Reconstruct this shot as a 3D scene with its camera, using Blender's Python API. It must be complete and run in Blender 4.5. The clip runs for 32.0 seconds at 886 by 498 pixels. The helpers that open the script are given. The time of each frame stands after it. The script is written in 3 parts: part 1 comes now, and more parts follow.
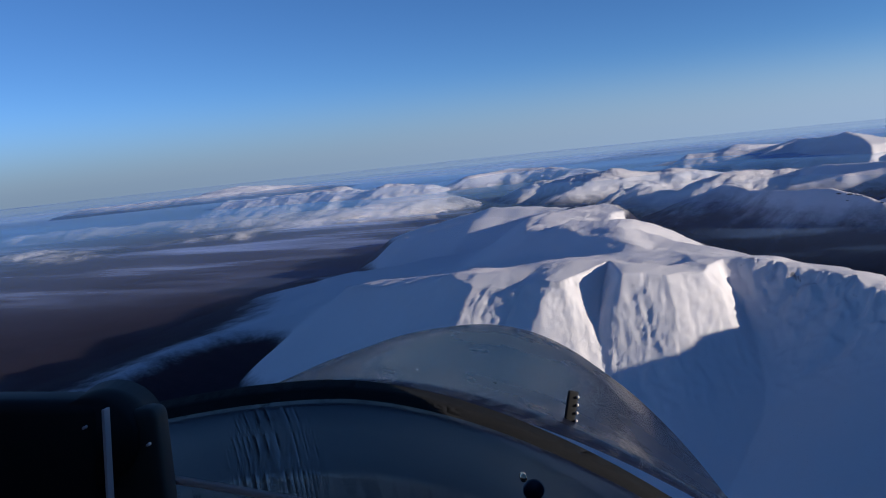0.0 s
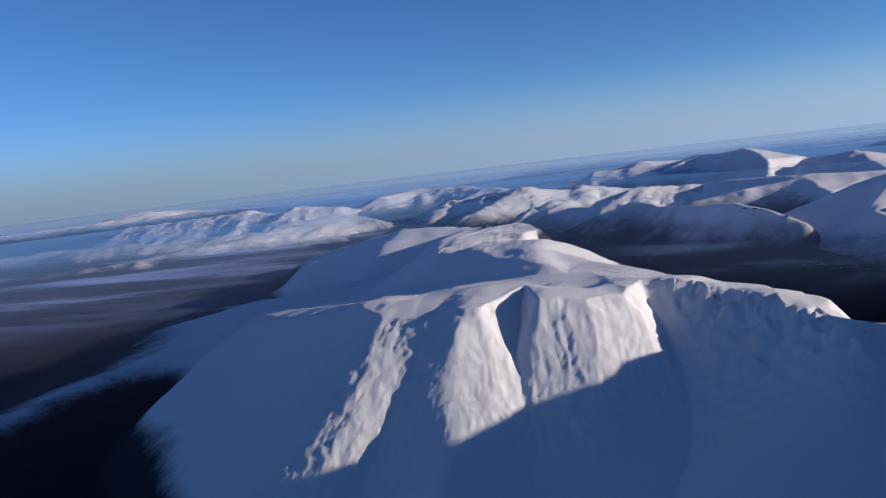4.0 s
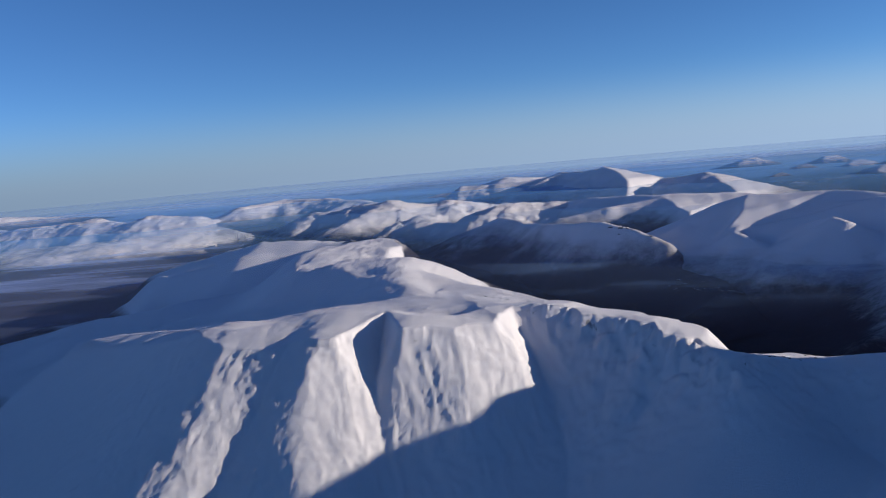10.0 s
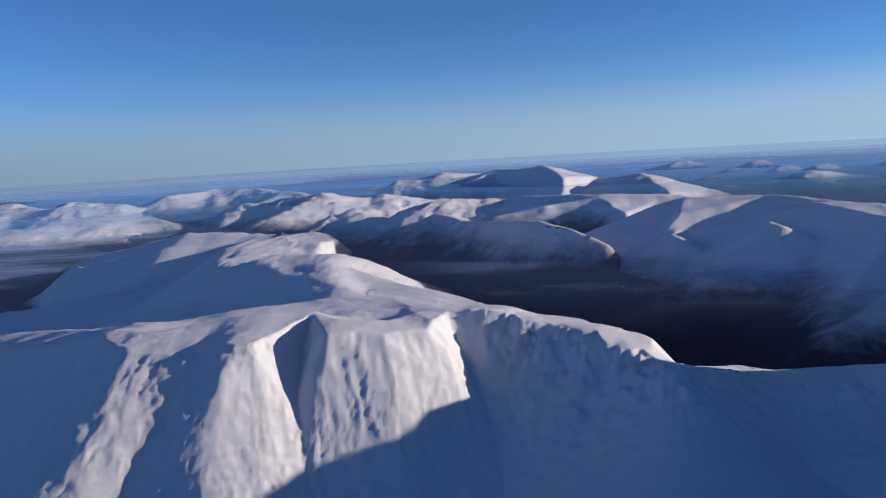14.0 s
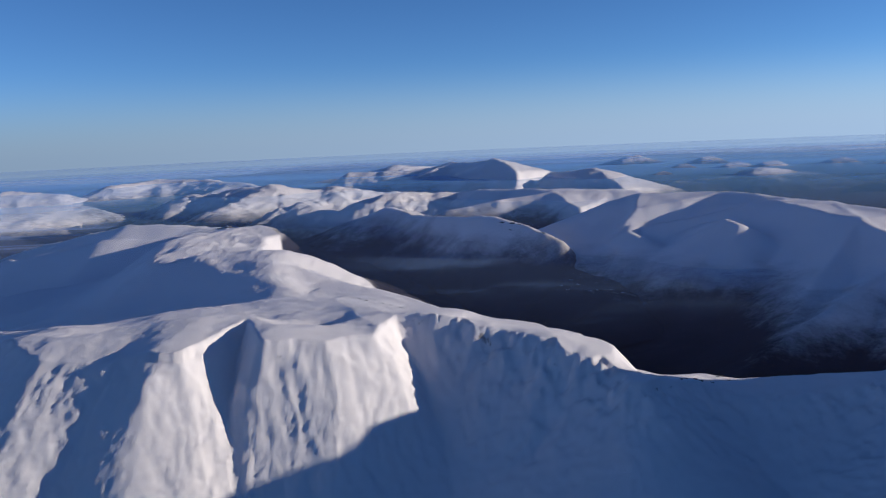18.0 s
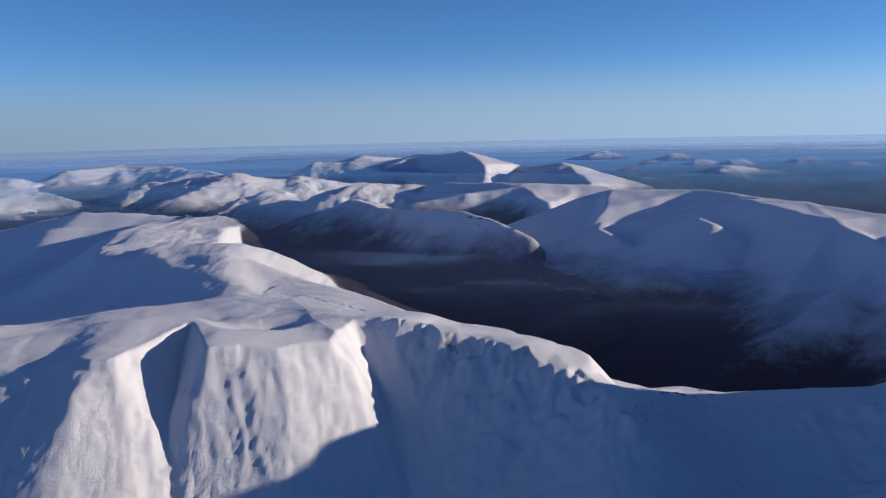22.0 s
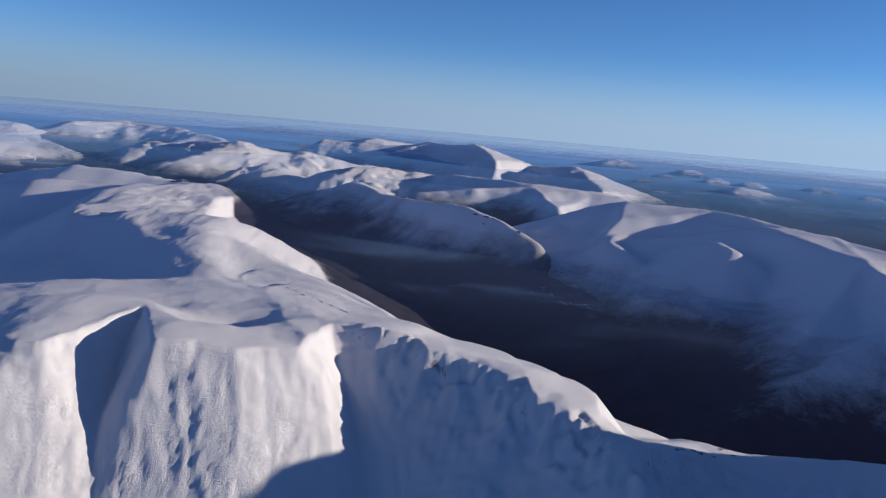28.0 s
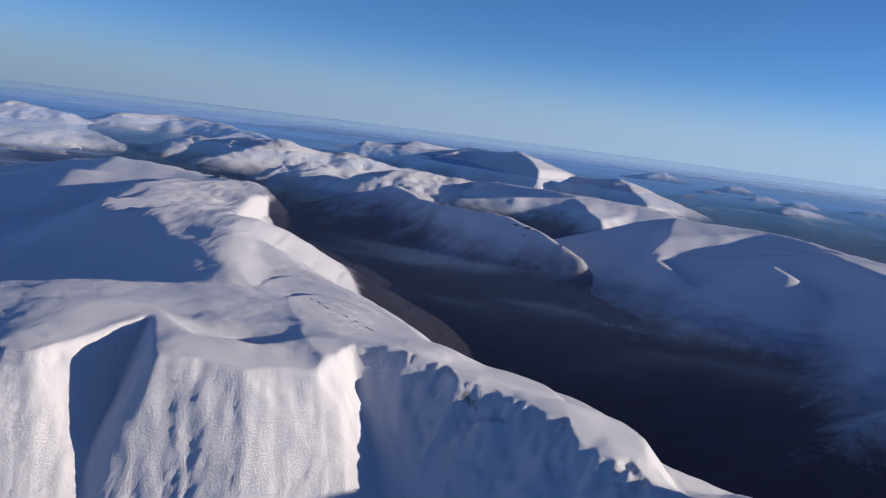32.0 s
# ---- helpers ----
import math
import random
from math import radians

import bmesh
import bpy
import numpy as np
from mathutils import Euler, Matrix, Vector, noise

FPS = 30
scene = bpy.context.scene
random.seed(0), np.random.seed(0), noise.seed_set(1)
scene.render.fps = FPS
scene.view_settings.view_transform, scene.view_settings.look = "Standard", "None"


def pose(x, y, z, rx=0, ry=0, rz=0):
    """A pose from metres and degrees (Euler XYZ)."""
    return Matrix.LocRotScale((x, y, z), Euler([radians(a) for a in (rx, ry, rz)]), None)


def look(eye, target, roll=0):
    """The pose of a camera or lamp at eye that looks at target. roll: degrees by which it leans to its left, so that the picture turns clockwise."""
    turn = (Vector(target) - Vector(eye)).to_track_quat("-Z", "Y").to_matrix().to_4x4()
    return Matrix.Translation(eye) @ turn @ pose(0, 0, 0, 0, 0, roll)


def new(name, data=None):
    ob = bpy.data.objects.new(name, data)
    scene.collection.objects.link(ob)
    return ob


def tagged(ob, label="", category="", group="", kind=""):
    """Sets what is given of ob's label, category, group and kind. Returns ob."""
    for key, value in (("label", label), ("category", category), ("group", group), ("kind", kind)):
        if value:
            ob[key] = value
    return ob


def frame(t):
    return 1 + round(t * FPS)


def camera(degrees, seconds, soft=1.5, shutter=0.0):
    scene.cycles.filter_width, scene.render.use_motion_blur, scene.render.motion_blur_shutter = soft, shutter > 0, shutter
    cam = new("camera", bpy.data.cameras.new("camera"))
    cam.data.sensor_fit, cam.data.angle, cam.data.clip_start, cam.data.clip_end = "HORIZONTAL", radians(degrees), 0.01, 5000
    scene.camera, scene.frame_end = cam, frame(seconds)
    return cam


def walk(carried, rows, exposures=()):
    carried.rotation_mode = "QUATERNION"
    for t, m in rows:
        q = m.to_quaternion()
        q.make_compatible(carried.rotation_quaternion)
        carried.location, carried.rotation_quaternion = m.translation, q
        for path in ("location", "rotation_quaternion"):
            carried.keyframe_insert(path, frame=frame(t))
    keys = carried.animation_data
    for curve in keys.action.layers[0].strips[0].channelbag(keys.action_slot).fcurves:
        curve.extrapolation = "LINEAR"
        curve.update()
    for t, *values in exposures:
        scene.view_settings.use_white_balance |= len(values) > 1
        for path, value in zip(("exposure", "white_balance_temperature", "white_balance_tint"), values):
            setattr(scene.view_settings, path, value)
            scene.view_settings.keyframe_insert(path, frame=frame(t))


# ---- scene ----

# One unit stands for ten metres of the real hills, so that the horizon fits in the lens's reach.
cam = camera(56.92, 32.0, soft=1.0)

# seconds, place, heading (clockwise from +y), pitch, roll
FLIGHT = [
    (0, 0.00, 0.00, 130.00, -23.51, -7.14, -5.88),
    (0.5, -0.60, 1.92, 130.02, -22.76, -7.10, -5.93),
    (1, -1.20, 3.87, 130.06, -21.96, -7.05, -6.13),
    (1.5, -1.81, 5.87, 130.10, -21.13, -6.99, -6.16),
    (2, -2.41, 7.89, 130.10, -20.35, -6.88, -6.37),
    (2.5, -2.98, 9.96, 130.03, -19.64, -6.78, -6.37),
    (3, -3.53, 12.06, 129.97, -18.90, -6.70, -6.48),
    (3.5, -4.11, 14.16, 129.92, -18.09, -6.52, -6.67),
    (5.5, -5.97, 22.75, 129.96, -14.63, -6.28, -6.57),
    (6, -6.30, 24.84, 129.92, -13.69, -6.28, -6.66),
    (6.5, -6.62, 26.91, 129.88, -12.92, -6.27, -6.64),
    (7, -6.89, 28.96, 129.84, -12.23, -6.25, -6.43),
    (7.5, -7.11, 31.06, 129.79, -11.52, -6.25, -6.19),
    (8, -7.31, 33.21, 129.67, -10.79, -6.30, -5.98),
    (8.5, -7.57, 35.45, 129.55, -10.05, -6.25, -5.70),
    (9, -7.87, 37.74, 129.44, -9.29, -6.32, -5.44),
    (9.5, -8.10, 39.96, 129.34, -8.59, -6.37, -5.17),
    (10, -8.29, 42.10, 129.26, -7.87, -6.49, -5.02),
    (10.5, -8.41, 44.15, 129.20, -7.21, -6.57, -4.67),
    (11, -8.55, 46.13, 129.13, -6.55, -6.63, -4.47),
    (11.5, -8.68, 48.13, 129.06, -5.92, -6.72, -4.20),
    (12, -8.88, 50.18, 129.03, -5.39, -6.84, -3.73),
    (12.5, -9.10, 52.25, 129.00, -4.78, -6.94, -3.48),
    (13, -9.33, 54.29, 128.98, -4.17, -7.03, -3.39),
    (13.5, -9.49, 56.26, 128.91, -3.62, -7.10, -3.29),
    (14, -9.57, 58.15, 128.81, -3.30, -7.21, -3.26),
    (14.5, -9.57, 60.01, 128.70, -2.90, -7.32, -3.17),
    (16.5, -9.69, 67.80, 128.53, -1.26, -7.65, -2.75),
    (17, -9.52, 69.54, 128.55, -0.89, -7.73, -2.54),
    (17.5, -9.34, 71.31, 128.56, -0.49, -7.85, -2.34),
    (18, -9.19, 73.15, 128.49, 0.01, -7.89, -2.49),
    (18.5, -9.20, 75.09, 128.39, 0.46, -7.94, -2.70),
    (19, -9.23, 77.07, 128.31, 0.65, -8.02, -2.55),
    (19.5, -9.17, 79.02, 128.25, 0.88, -8.19, -2.31),
    (20, -9.07, 80.88, 128.22, 1.30, -8.27, -2.21),
    (20.5, -8.99, 82.68, 128.23, 1.74, -8.35, -2.07),
    (21, -8.91, 84.47, 128.24, 2.10, -8.39, -1.87),
    (21.5, -8.80, 86.33, 128.21, 2.25, -8.50, -1.64),
    (22, -8.68, 88.24, 128.14, 2.36, -8.54, -1.25),
    (22.5, -8.63, 90.27, 128.02, 2.53, -8.71, -0.79),
    (23, -8.64, 92.41, 127.91, 2.71, -8.78, -0.28),
    (23.5, -8.56, 94.59, 127.81, 2.83, -8.85, 0.35),
    (24, -8.44, 96.77, 127.76, 2.95, -9.00, 0.92),
    (24.5, -8.31, 98.85, 127.75, 3.06, -9.06, 1.39),
    (25, -8.23, 100.85, 127.71, 3.16, -9.13, 1.97),
    (25.5, -8.21, 102.79, 127.64, 3.24, -9.13, 2.49),
    (27.5, -7.53, 110.40, 127.37, 2.59, -9.18, 4.41),
    (28, -7.35, 112.31, 127.26, 2.31, -9.21, 4.94),
    (28.5, -7.21, 114.23, 127.15, 1.91, -9.11, 5.43),
    (29, -7.11, 116.17, 127.08, 1.59, -9.09, 5.93),
    (29.5, -7.09, 118.10, 127.02, 1.32, -9.16, 6.43),
    (30, -7.05, 120.04, 126.96, 1.05, -9.13, 6.77),
    (30.5, -7.01, 121.99, 126.91, 0.79, -9.20, 7.05),
    (31, -7.00, 123.93, 126.92, 0.47, -9.18, 7.13),
    (31.5, -7.00, 125.87, 126.96, 0.15, -9.14, 7.16),
    (32, -6.96, 127.81, 126.97, -0.40, -9.13, 7.15),
]


def flown(x, y, z, heading, pitch, roll):
    h, p = radians(heading), radians(pitch)
    way = Vector((math.sin(h) * math.cos(p), math.cos(h) * math.cos(p), math.sin(p)))
    eye = Vector((x, y, z))
    return look(eye, eye + way, roll)


walk(cam, [(row[0], flown(*row[1:])) for row in FLIGHT], exposures=[(0, 0.26, 5000, 11), (32, 0.26, 5000, 11)])

# ---- sky and sun ----
SUN_AZIMUTH, SUN_HEIGHT = 95.0, 11.3
world = bpy.data.worlds.new("winter_sky")
scene.world = world
world.use_nodes = True
wn = world.node_tree.nodes
sky = wn.new("ShaderNodeTexSky")
sky.sky_type, sky.sun_disc = "NISHITA", False
sky.sun_elevation, sky.sun_rotation = radians(SUN_HEIGHT), radians(-SUN_AZIMUTH)
sky.altitude, sky.air_density, sky.dust_density, sky.ozone_density = 3200, 0.85, 0.7, 2.8
wn["Background"].inputs["Strength"].default_value = 0.076
# a pale band of winter haze all round the horizon
aim, parts_of = wn.new("ShaderNodeTexCoord"), wn.new("ShaderNodeSeparateXYZ")
world.node_tree.links.new(aim.outputs["Generated"], parts_of.inputs[0])
fade = wn.new("ShaderNodeMapRange")
fade.interpolation_type = "SMOOTHERSTEP"
for key, value in (("From Min", 0.10), ("From Max", -0.03), ("To Min", 0.0), ("To Max", 0.95)):
    fade.inputs[key].default_value = value
world.node_tree.links.new(parts_of.outputs[2], fade.inputs["Value"])
hazy = wn.new("ShaderNodeMix")
hazy.data_type = "RGBA"
# the haze is brighter on the sun's side
sunward = wn.new("ShaderNodeMapRange")
for key, value in (("From Min", -0.75), ("From Max", 0.55), ("To Min", 0.56), ("To Max", 1.10)):
    sunward.inputs[key].default_value = value
world.node_tree.links.new(parts_of.outputs[0], sunward.inputs["Value"])
glow = wn.new("ShaderNodeMix")
glow.data_type, glow.blend_type = "RGBA", "MULTIPLY"
glow.inputs[0].default_value, glow.inputs[6].default_value = 1.0, (4.7, 5.3, 5.6, 1)
world.node_tree.links.new(sunward.outputs[0], glow.inputs[7])
world.node_tree.links.new(glow.outputs[2], hazy.inputs[7])
world.node_tree.links.new(fade.outputs[0], hazy.inputs[0])
world.node_tree.links.new(sky.outputs[0], hazy.inputs[6])
world.node_tree.links.new(hazy.outputs[2], wn["Background"].inputs["Color"])

sun = new("sun", bpy.data.lights.new("sun", "SUN"))
sun.data.energy, sun.data.angle, sun.data.color = 5.0, radians(0.5), (1.0, 0.77, 0.48)
sa, sh = radians(SUN_AZIMUTH), radians(SUN_HEIGHT)
sun.matrix_world = look(Vector((math.sin(sa) * math.cos(sh), math.cos(sa) * math.cos(sh), math.sin(sh))) * 400, (0, 0, 0))


# ---- materials ----
def graph(name):
    m = bpy.data.materials.new(name)
    m.use_nodes = True
    t = m.node_tree
    return m, t, t.nodes["Principled BSDF"]


def node(t, kind, **values):
    n = t.nodes.new(kind)
    for key, value in values.items():
        n.inputs[key.replace("_", " ")].default_value = value
    return n


def calc(t, op, a, b=None, c=None, clamp=False):
    n = t.nodes.new("ShaderNodeMath")
    n.operation, n.use_clamp = op, clamp
    for socket, v in zip(n.inputs, (a, b, c)):
        if v is None:
            continue
        if isinstance(v, (int, float)):
            socket.default_value = v
        else:
            t.links.new(v, socket)
    return n.outputs[0]


def ramp_between(t, value, low, high):
    n = t.nodes.new("ShaderNodeMapRange")
    n.interpolation_type = "SMOOTHSTEP"
    n.inputs["From Min"].default_value, n.inputs["From Max"].default_value = low, high
    t.links.new(value, n.inputs["Value"])
    return n.outputs["Result"]


def blend(t, factor, a, b):
    n = t.nodes.new("ShaderNodeMix")
    n.data_type = "RGBA"
    if isinstance(factor, (int, float)):
        n.inputs[0].default_value = factor
    else:
        t.links.new(factor, n.inputs[0])
    for socket, v in ((n.inputs[6], a), (n.inputs[7], b)):
        if isinstance(v, tuple):
            socket.default_value = (*v, 1)
        else:
            t.links.new(v, socket)
    return n.outputs[2]


def speckle(t, coords, scale, detail=5.0, rough=0.55):
    n = node(t, "ShaderNodeTexNoise", Scale=scale, Detail=detail, Roughness=rough)
    t.links.new(coords, n.inputs["Vector"])
    return n.outputs[0]


def hillside(name, snowline, spread=9.0, ragged=26.0, rock=0.62, grain=1.0, snow_edge=None, heather=(0.026, 0.024, 0.034), snow=(0.80, 0.76, 0.78), relief=0.5):
    """Wind-packed snow above the snowline, heather moor below it, bare rock where it is steep."""
    m, t, out = graph(name)
    geo = t.nodes.new("ShaderNodeNewGeometry")
    at, up = t.nodes.new("ShaderNodeSeparateXYZ"), t.nodes.new("ShaderNodeSeparateXYZ")
    t.links.new(geo.outputs["Position"], at.inputs[0])
    t.links.new(geo.outputs["Normal"], up.inputs[0])
    where = geo.outputs["Position"]
    broad, mid, fine = speckle(t, where, 0.012 * grain, 4), speckle(t, where, 0.07 * grain, 6, 0.65), speckle(t, where, 0.6 * grain, 6, 0.7)
    # snow cover by height, with a ragged edge
    level = calc(t, "ADD", at.outputs[2], calc(t, "MULTIPLY", calc(t, "SUBTRACT", broad, 0.5), ragged))
    level = calc(t, "ADD", level, calc(t, "MULTIPLY", calc(t, "SUBTRACT", mid, 0.5), ragged * 0.8))
    level = calc(t, "ADD", level, calc(t, "MULTIPLY", calc(t, "SUBTRACT", fine, 0.5), ragged * 0.35))
    if snow_edge:
        # past a line over the plan the snow ends higher up
        beyond = ramp_between(t, calc(t, "ADD", at.outputs[0], calc(t, "MULTIPLY", calc(t, "SUBTRACT", at.outputs[1], 300.0), 0.4)), snow_edge[0], snow_edge[1])
        beyond = calc(t, "MULTIPLY", beyond, ramp_between(t, at.outputs[1], 278, 296))
        level = calc(t, "SUBTRACT", level, calc(t, "MULTIPLY", beyond, snow_edge[2]))
    cover = ramp_between(t, level, snowline - spread, snowline + spread)
    # rock that the wind has bared on steep ground
    steep = calc(t, "ADD", calc(t, "SUBTRACT", 1.0, up.outputs[2]), calc(t, "MULTIPLY", calc(t, "SUBTRACT", fine, 0.5), 0.75))
    steep = calc(t, "ADD", steep, calc(t, "MULTIPLY", calc(t, "SUBTRACT", mid, 0.5), 0.35))
    bare = ramp_between(t, steep, rock, rock + 0.16)
    moor = blend(t, mid, tuple(c * 0.55 for c in heather), tuple(c * 1.5 for c in heather))
    moor = blend(t, ramp_between(t, fine, 0.55, 0.75), moor, (0.046, 0.039, 0.042))
    crust = blend(t, mid, tuple(c * 0.93 for c in snow), snow)
    crust = blend(t, ramp_between(t, fine, 0.62, 0.80), crust, tuple(c * 0.80 for c in snow))
    # grit and grass tips that show where the wind has thinned the snow
    thin = calc(t, "MULTIPLY", ramp_between(t, speckle(t, where, 2.2 * grain, 6, 0.8), 0.56, 0.70), ramp_between(t, mid, 0.42, 0.62))
    crust = blend(t, calc(t, "MULTIPLY", thin, 0.45), crust, (0.30, 0.27, 0.26))
    stone = blend(t, fine, (0.05, 0.045, 0.045), (0.17, 0.155, 0.15))
    ground_colour = blend(t, cover, moor, crust)
    t.links.new(blend(t, calc(t, "MULTIPLY", bare, 0.75), ground_colour, stone), out.inputs["Base Color"])
    t.links.new(calc(t, "SUBTRACT", 0.9, calc(t, "MULTIPLY", cover, 0.25)), out.inputs["Roughness"])
    out.inputs["Specular IOR Level"].default_value = 0.1
    bump = node(t, "ShaderNodeBump", Strength=relief, Distance=0.8 / grain)
    t.links.new(calc(t, "ADD", calc(t, "MULTIPLY", fine, 0.6), speckle(t, where, 3.0 * grain, 5, 0.75)), bump.inputs["Height"])
    t.links.new(bump.outputs[0], out.inputs["Normal"])
    return m


NEAR_SNOW = hillside("near_hill_snow", 30, spread=4, ragged=10, rock=0.58, snow_edge=(-12, 4, 42))
FACING_SNOW = hillside("valley_hill_snow", 60, spread=8, ragged=20, rock=0.62, relief=0.4)
SPUR_SNOW = hillside("spur_hill_snow", 68, spread=10, ragged=22, rock=0.66, relief=0.45)
# heather tinted blue: distance haze put into the base colour
FAR_SNOW = hillside("far_hill_snow", 48, spread=9, ragged=22, rock=1.25, grain=0.4, heather=(0.024, 0.026, 0.038), relief=0.7)
LOW_SNOW = hillside("low_hill_snow", 15, spread=9, ragged=18, rock=0.8, grain=0.4, relief=0.6)
MOOR = hillside("moor", 54, spread=8, ragged=24, rock=0.9, grain=0.5, heather=(0.026, 0.021, 0.032))


# ---- the shape of the land ----
class Noise:
    """Smooth noise over the plan, worked out for whole grids at once."""

    def __init__(self, seed):
        r = np.random.RandomState(seed)
        self.order = np.concatenate([r.permutation(256)] * 2)
        turn = r.rand(256) * 2 * np.pi
        self.gx, self.gy = np.cos(turn), np.sin(turn)

    def one(self, x, y):
        xi, yi = np.floor(x).astype(int), np.floor(y).astype(int)
        fx, fy = x - xi, y - yi
        u, v = fx * fx * fx * (fx * (fx * 6 - 15) + 10), fy * fy * fy * (fy * (fy * 6 - 15) + 10)

        def corner(i, j):
            k = self.order[self.order[(xi + i) & 255] + ((yi + j) & 255)]
            return self.gx[k] * (fx - i) + self.gy[k] * (fy - j)

        a, b = corner(0, 0), corner(0, 1)
        a, b = a + u * (corner(1, 0) - a), b + u * (corner(1, 1) - b)
        return (a + v * (b - a)) * 1.5

    def many(self, x, y, wave, octaves=4, fall=0.5):
        total, size = 0.0, 1.0
        for n in range(octaves):
            total = total + size * self.one(x / wave + 17.3 * n, y / wave - 9.1 * n)
            wave, size = wave / 2.03, size * fall
        return total

    def ridged(self, x, y, wave, octaves=4, fall=0.5):
        total, size = 0.0, 1.0
        for n in range(octaves):
            total = total + size * (1 - 2 * np.abs(self.one(x / wave + 5.7 * n, y / wave + 3.3 * n)))
            wave, size = wave / 2.1, size * fall
        return total


def step_up(v, low, high):
    t = np.clip((v - low) / (high - low), 0, 1)
    return t * t * (3 - 2 * t)


def ridge(x, y, points, left, right, rounding, brow=None):
    """The height over the plan of a ridge through points, with its own slope on either hand. brow: the width and slope of a gentle strip on its left."""
    best, reach = np.full(x.shape, -1e3), np.full(x.shape, 1e6)
    for (ax, ay, az), (bx, by, bz) in zip(points, points[1:]):
        dx, dy = bx - ax, by - ay
        f = np.clip(((x - ax) * dx + (y - ay) * dy) / (dx * dx + dy * dy), 0, 1)
        ox, oy = x - ax - f * dx, y - ay - f * dy
        d = np.hypot(ox, oy)
        side = step_up((dx * oy - dy * ox) / (np.hypot(dx, dy) * (d + 1e-6)), -0.6, 0.6)
        slope = right + (left - right) * side
        fall = slope * (np.sqrt(d * d + rounding * rounding) - rounding)
        if brow:
            bank = right * (np.sqrt(d * d + rounding * rounding) - rounding)
            fall = bank + (brow[1] * np.minimum(d, brow[0]) + left * np.maximum(d - brow[0], 0) - bank) * side
        best = np.maximum(best, az + f * (bz - az) - fall)
        reach = np.minimum(reach, d)
    return best, reach


def facet(x, y, corners, slope):
    """The height of a flat slope with three corners, falling away round it."""
    (ax, ay, az), (bx, by, bz), (cx, cy, cz) = corners
    area = (bx - ax) * (cy - ay) - (cx - ax) * (by - ay)
    u, v = ((x - ax) * (cy - ay) - (cx - ax) * (y - ay)) / area, ((bx - ax) * (y - ay) - (x - ax) * (by - ay)) / area
    outside = np.zeros(x.shape)
    for (px, py, _), (qx, qy, _) in zip(corners, corners[1:] + corners[:1]):
        outside = np.maximum(outside, -np.sign(area) * ((qx - px) * (y - py) - (qy - py) * (x - px)) / np.hypot(qx - px, qy - py))
    level = az + np.clip(u, -0.3, 1.3) * (bz - az) + np.clip(v, -0.3, 1.3) * (cz - az)
    return level - slope * outside, outside


def hollow(x, y, rim):
    """The way into a corrie from its rim (negative outside), and the steepness and height of the rim there. Rim: x, y, z, steepness."""
    inside, nearest = np.zeros(x.shape, bool), np.full(x.shape, 1e9)
    steep, top, total = np.zeros(x.shape), np.zeros(x.shape), np.zeros(x.shape)
    for (ax, ay, az, ak), (bx, by, bz, bk) in zip(rim, rim[1:] + rim[:1]):
        inside ^= ((ay > y) != (by > y)) & (x < (bx - ax) * (y - ay) / (by - ay + 1e-9) + ax)
        dx, dy = bx - ax, by - ay
        f = np.clip(((x - ax) * dx + (y - ay) * dy) / (dx * dx + dy * dy), 0, 1)
        d = np.hypot(x - ax - f * dx, y - ay - f * dy)
        nearest = np.minimum(nearest, d)
        w = np.hypot(dx, dy) / (d + 0.8) ** 5
        steep, top, total = steep + w * (ak + f * (bk - ak)), top + w * (az + f * (bz - az)), total + w
    return np.where(inside, nearest, -nearest), steep / total, top / total


def soft_max(heights, k=2.0):
    top = np.maximum.reduce(heights)
    return top + k * np.log(sum(np.exp((h - top) / k) for h in heights))


def spaced(low, high, fine_low, fine_high, fine, coarse):
    """Grid lines from low to high, close together between fine_low and fine_high and growing apart outside."""
    lines, step = list(np.arange(fine_low, fine_high, fine)), fine
    v = lines[-1]
    while v < high:
        step = min(coarse, step * 1.06)
        v += step
        lines.append(v)
    v, step, before = fine_low, fine, []
    while v > low:
        step = min(coarse, step * 1.06)
        v -= step
        before.append(v)
    return np.array(before[::-1] + lines)


def land(name, x, y, z, keep, material):
    """One mesh over a grid of the plan, without the parts that are not kept."""
    nx = z.shape[1]
    cell = keep[:-1, :-1] | keep[1:, :-1] | keep[:-1, 1:] | keep[1:, 1:]
    j, i = np.nonzero(cell)
    a = j * nx + i
    quads = np.stack([a, a + 1, a + nx + 1, a + nx], 1)
    used, quads = np.unique(quads, return_inverse=True)
    quads = quads.reshape(-1, 4)
    co = np.stack([x.ravel()[used], y.ravel()[used], z.ravel()[used]], 1).astype(np.float32)
    me = bpy.data.meshes.new(name)
    me.vertices.add(len(co))
    me.vertices.foreach_set("co", co.ravel())
    me.loops.add(quads.size)
    me.loops.foreach_set("vertex_index", quads.ravel().astype(np.int32))
    me.polygons.add(len(quads))
    me.polygons.foreach_set("loop_start", np.arange(0, quads.size, 4, dtype=np.int32))
    me.polygons.foreach_set("use_smooth", np.ones(len(quads), bool))
    me.update(calc_edges=True)
    me.validate()
    me.materials.append(material)
    return new(name, me)


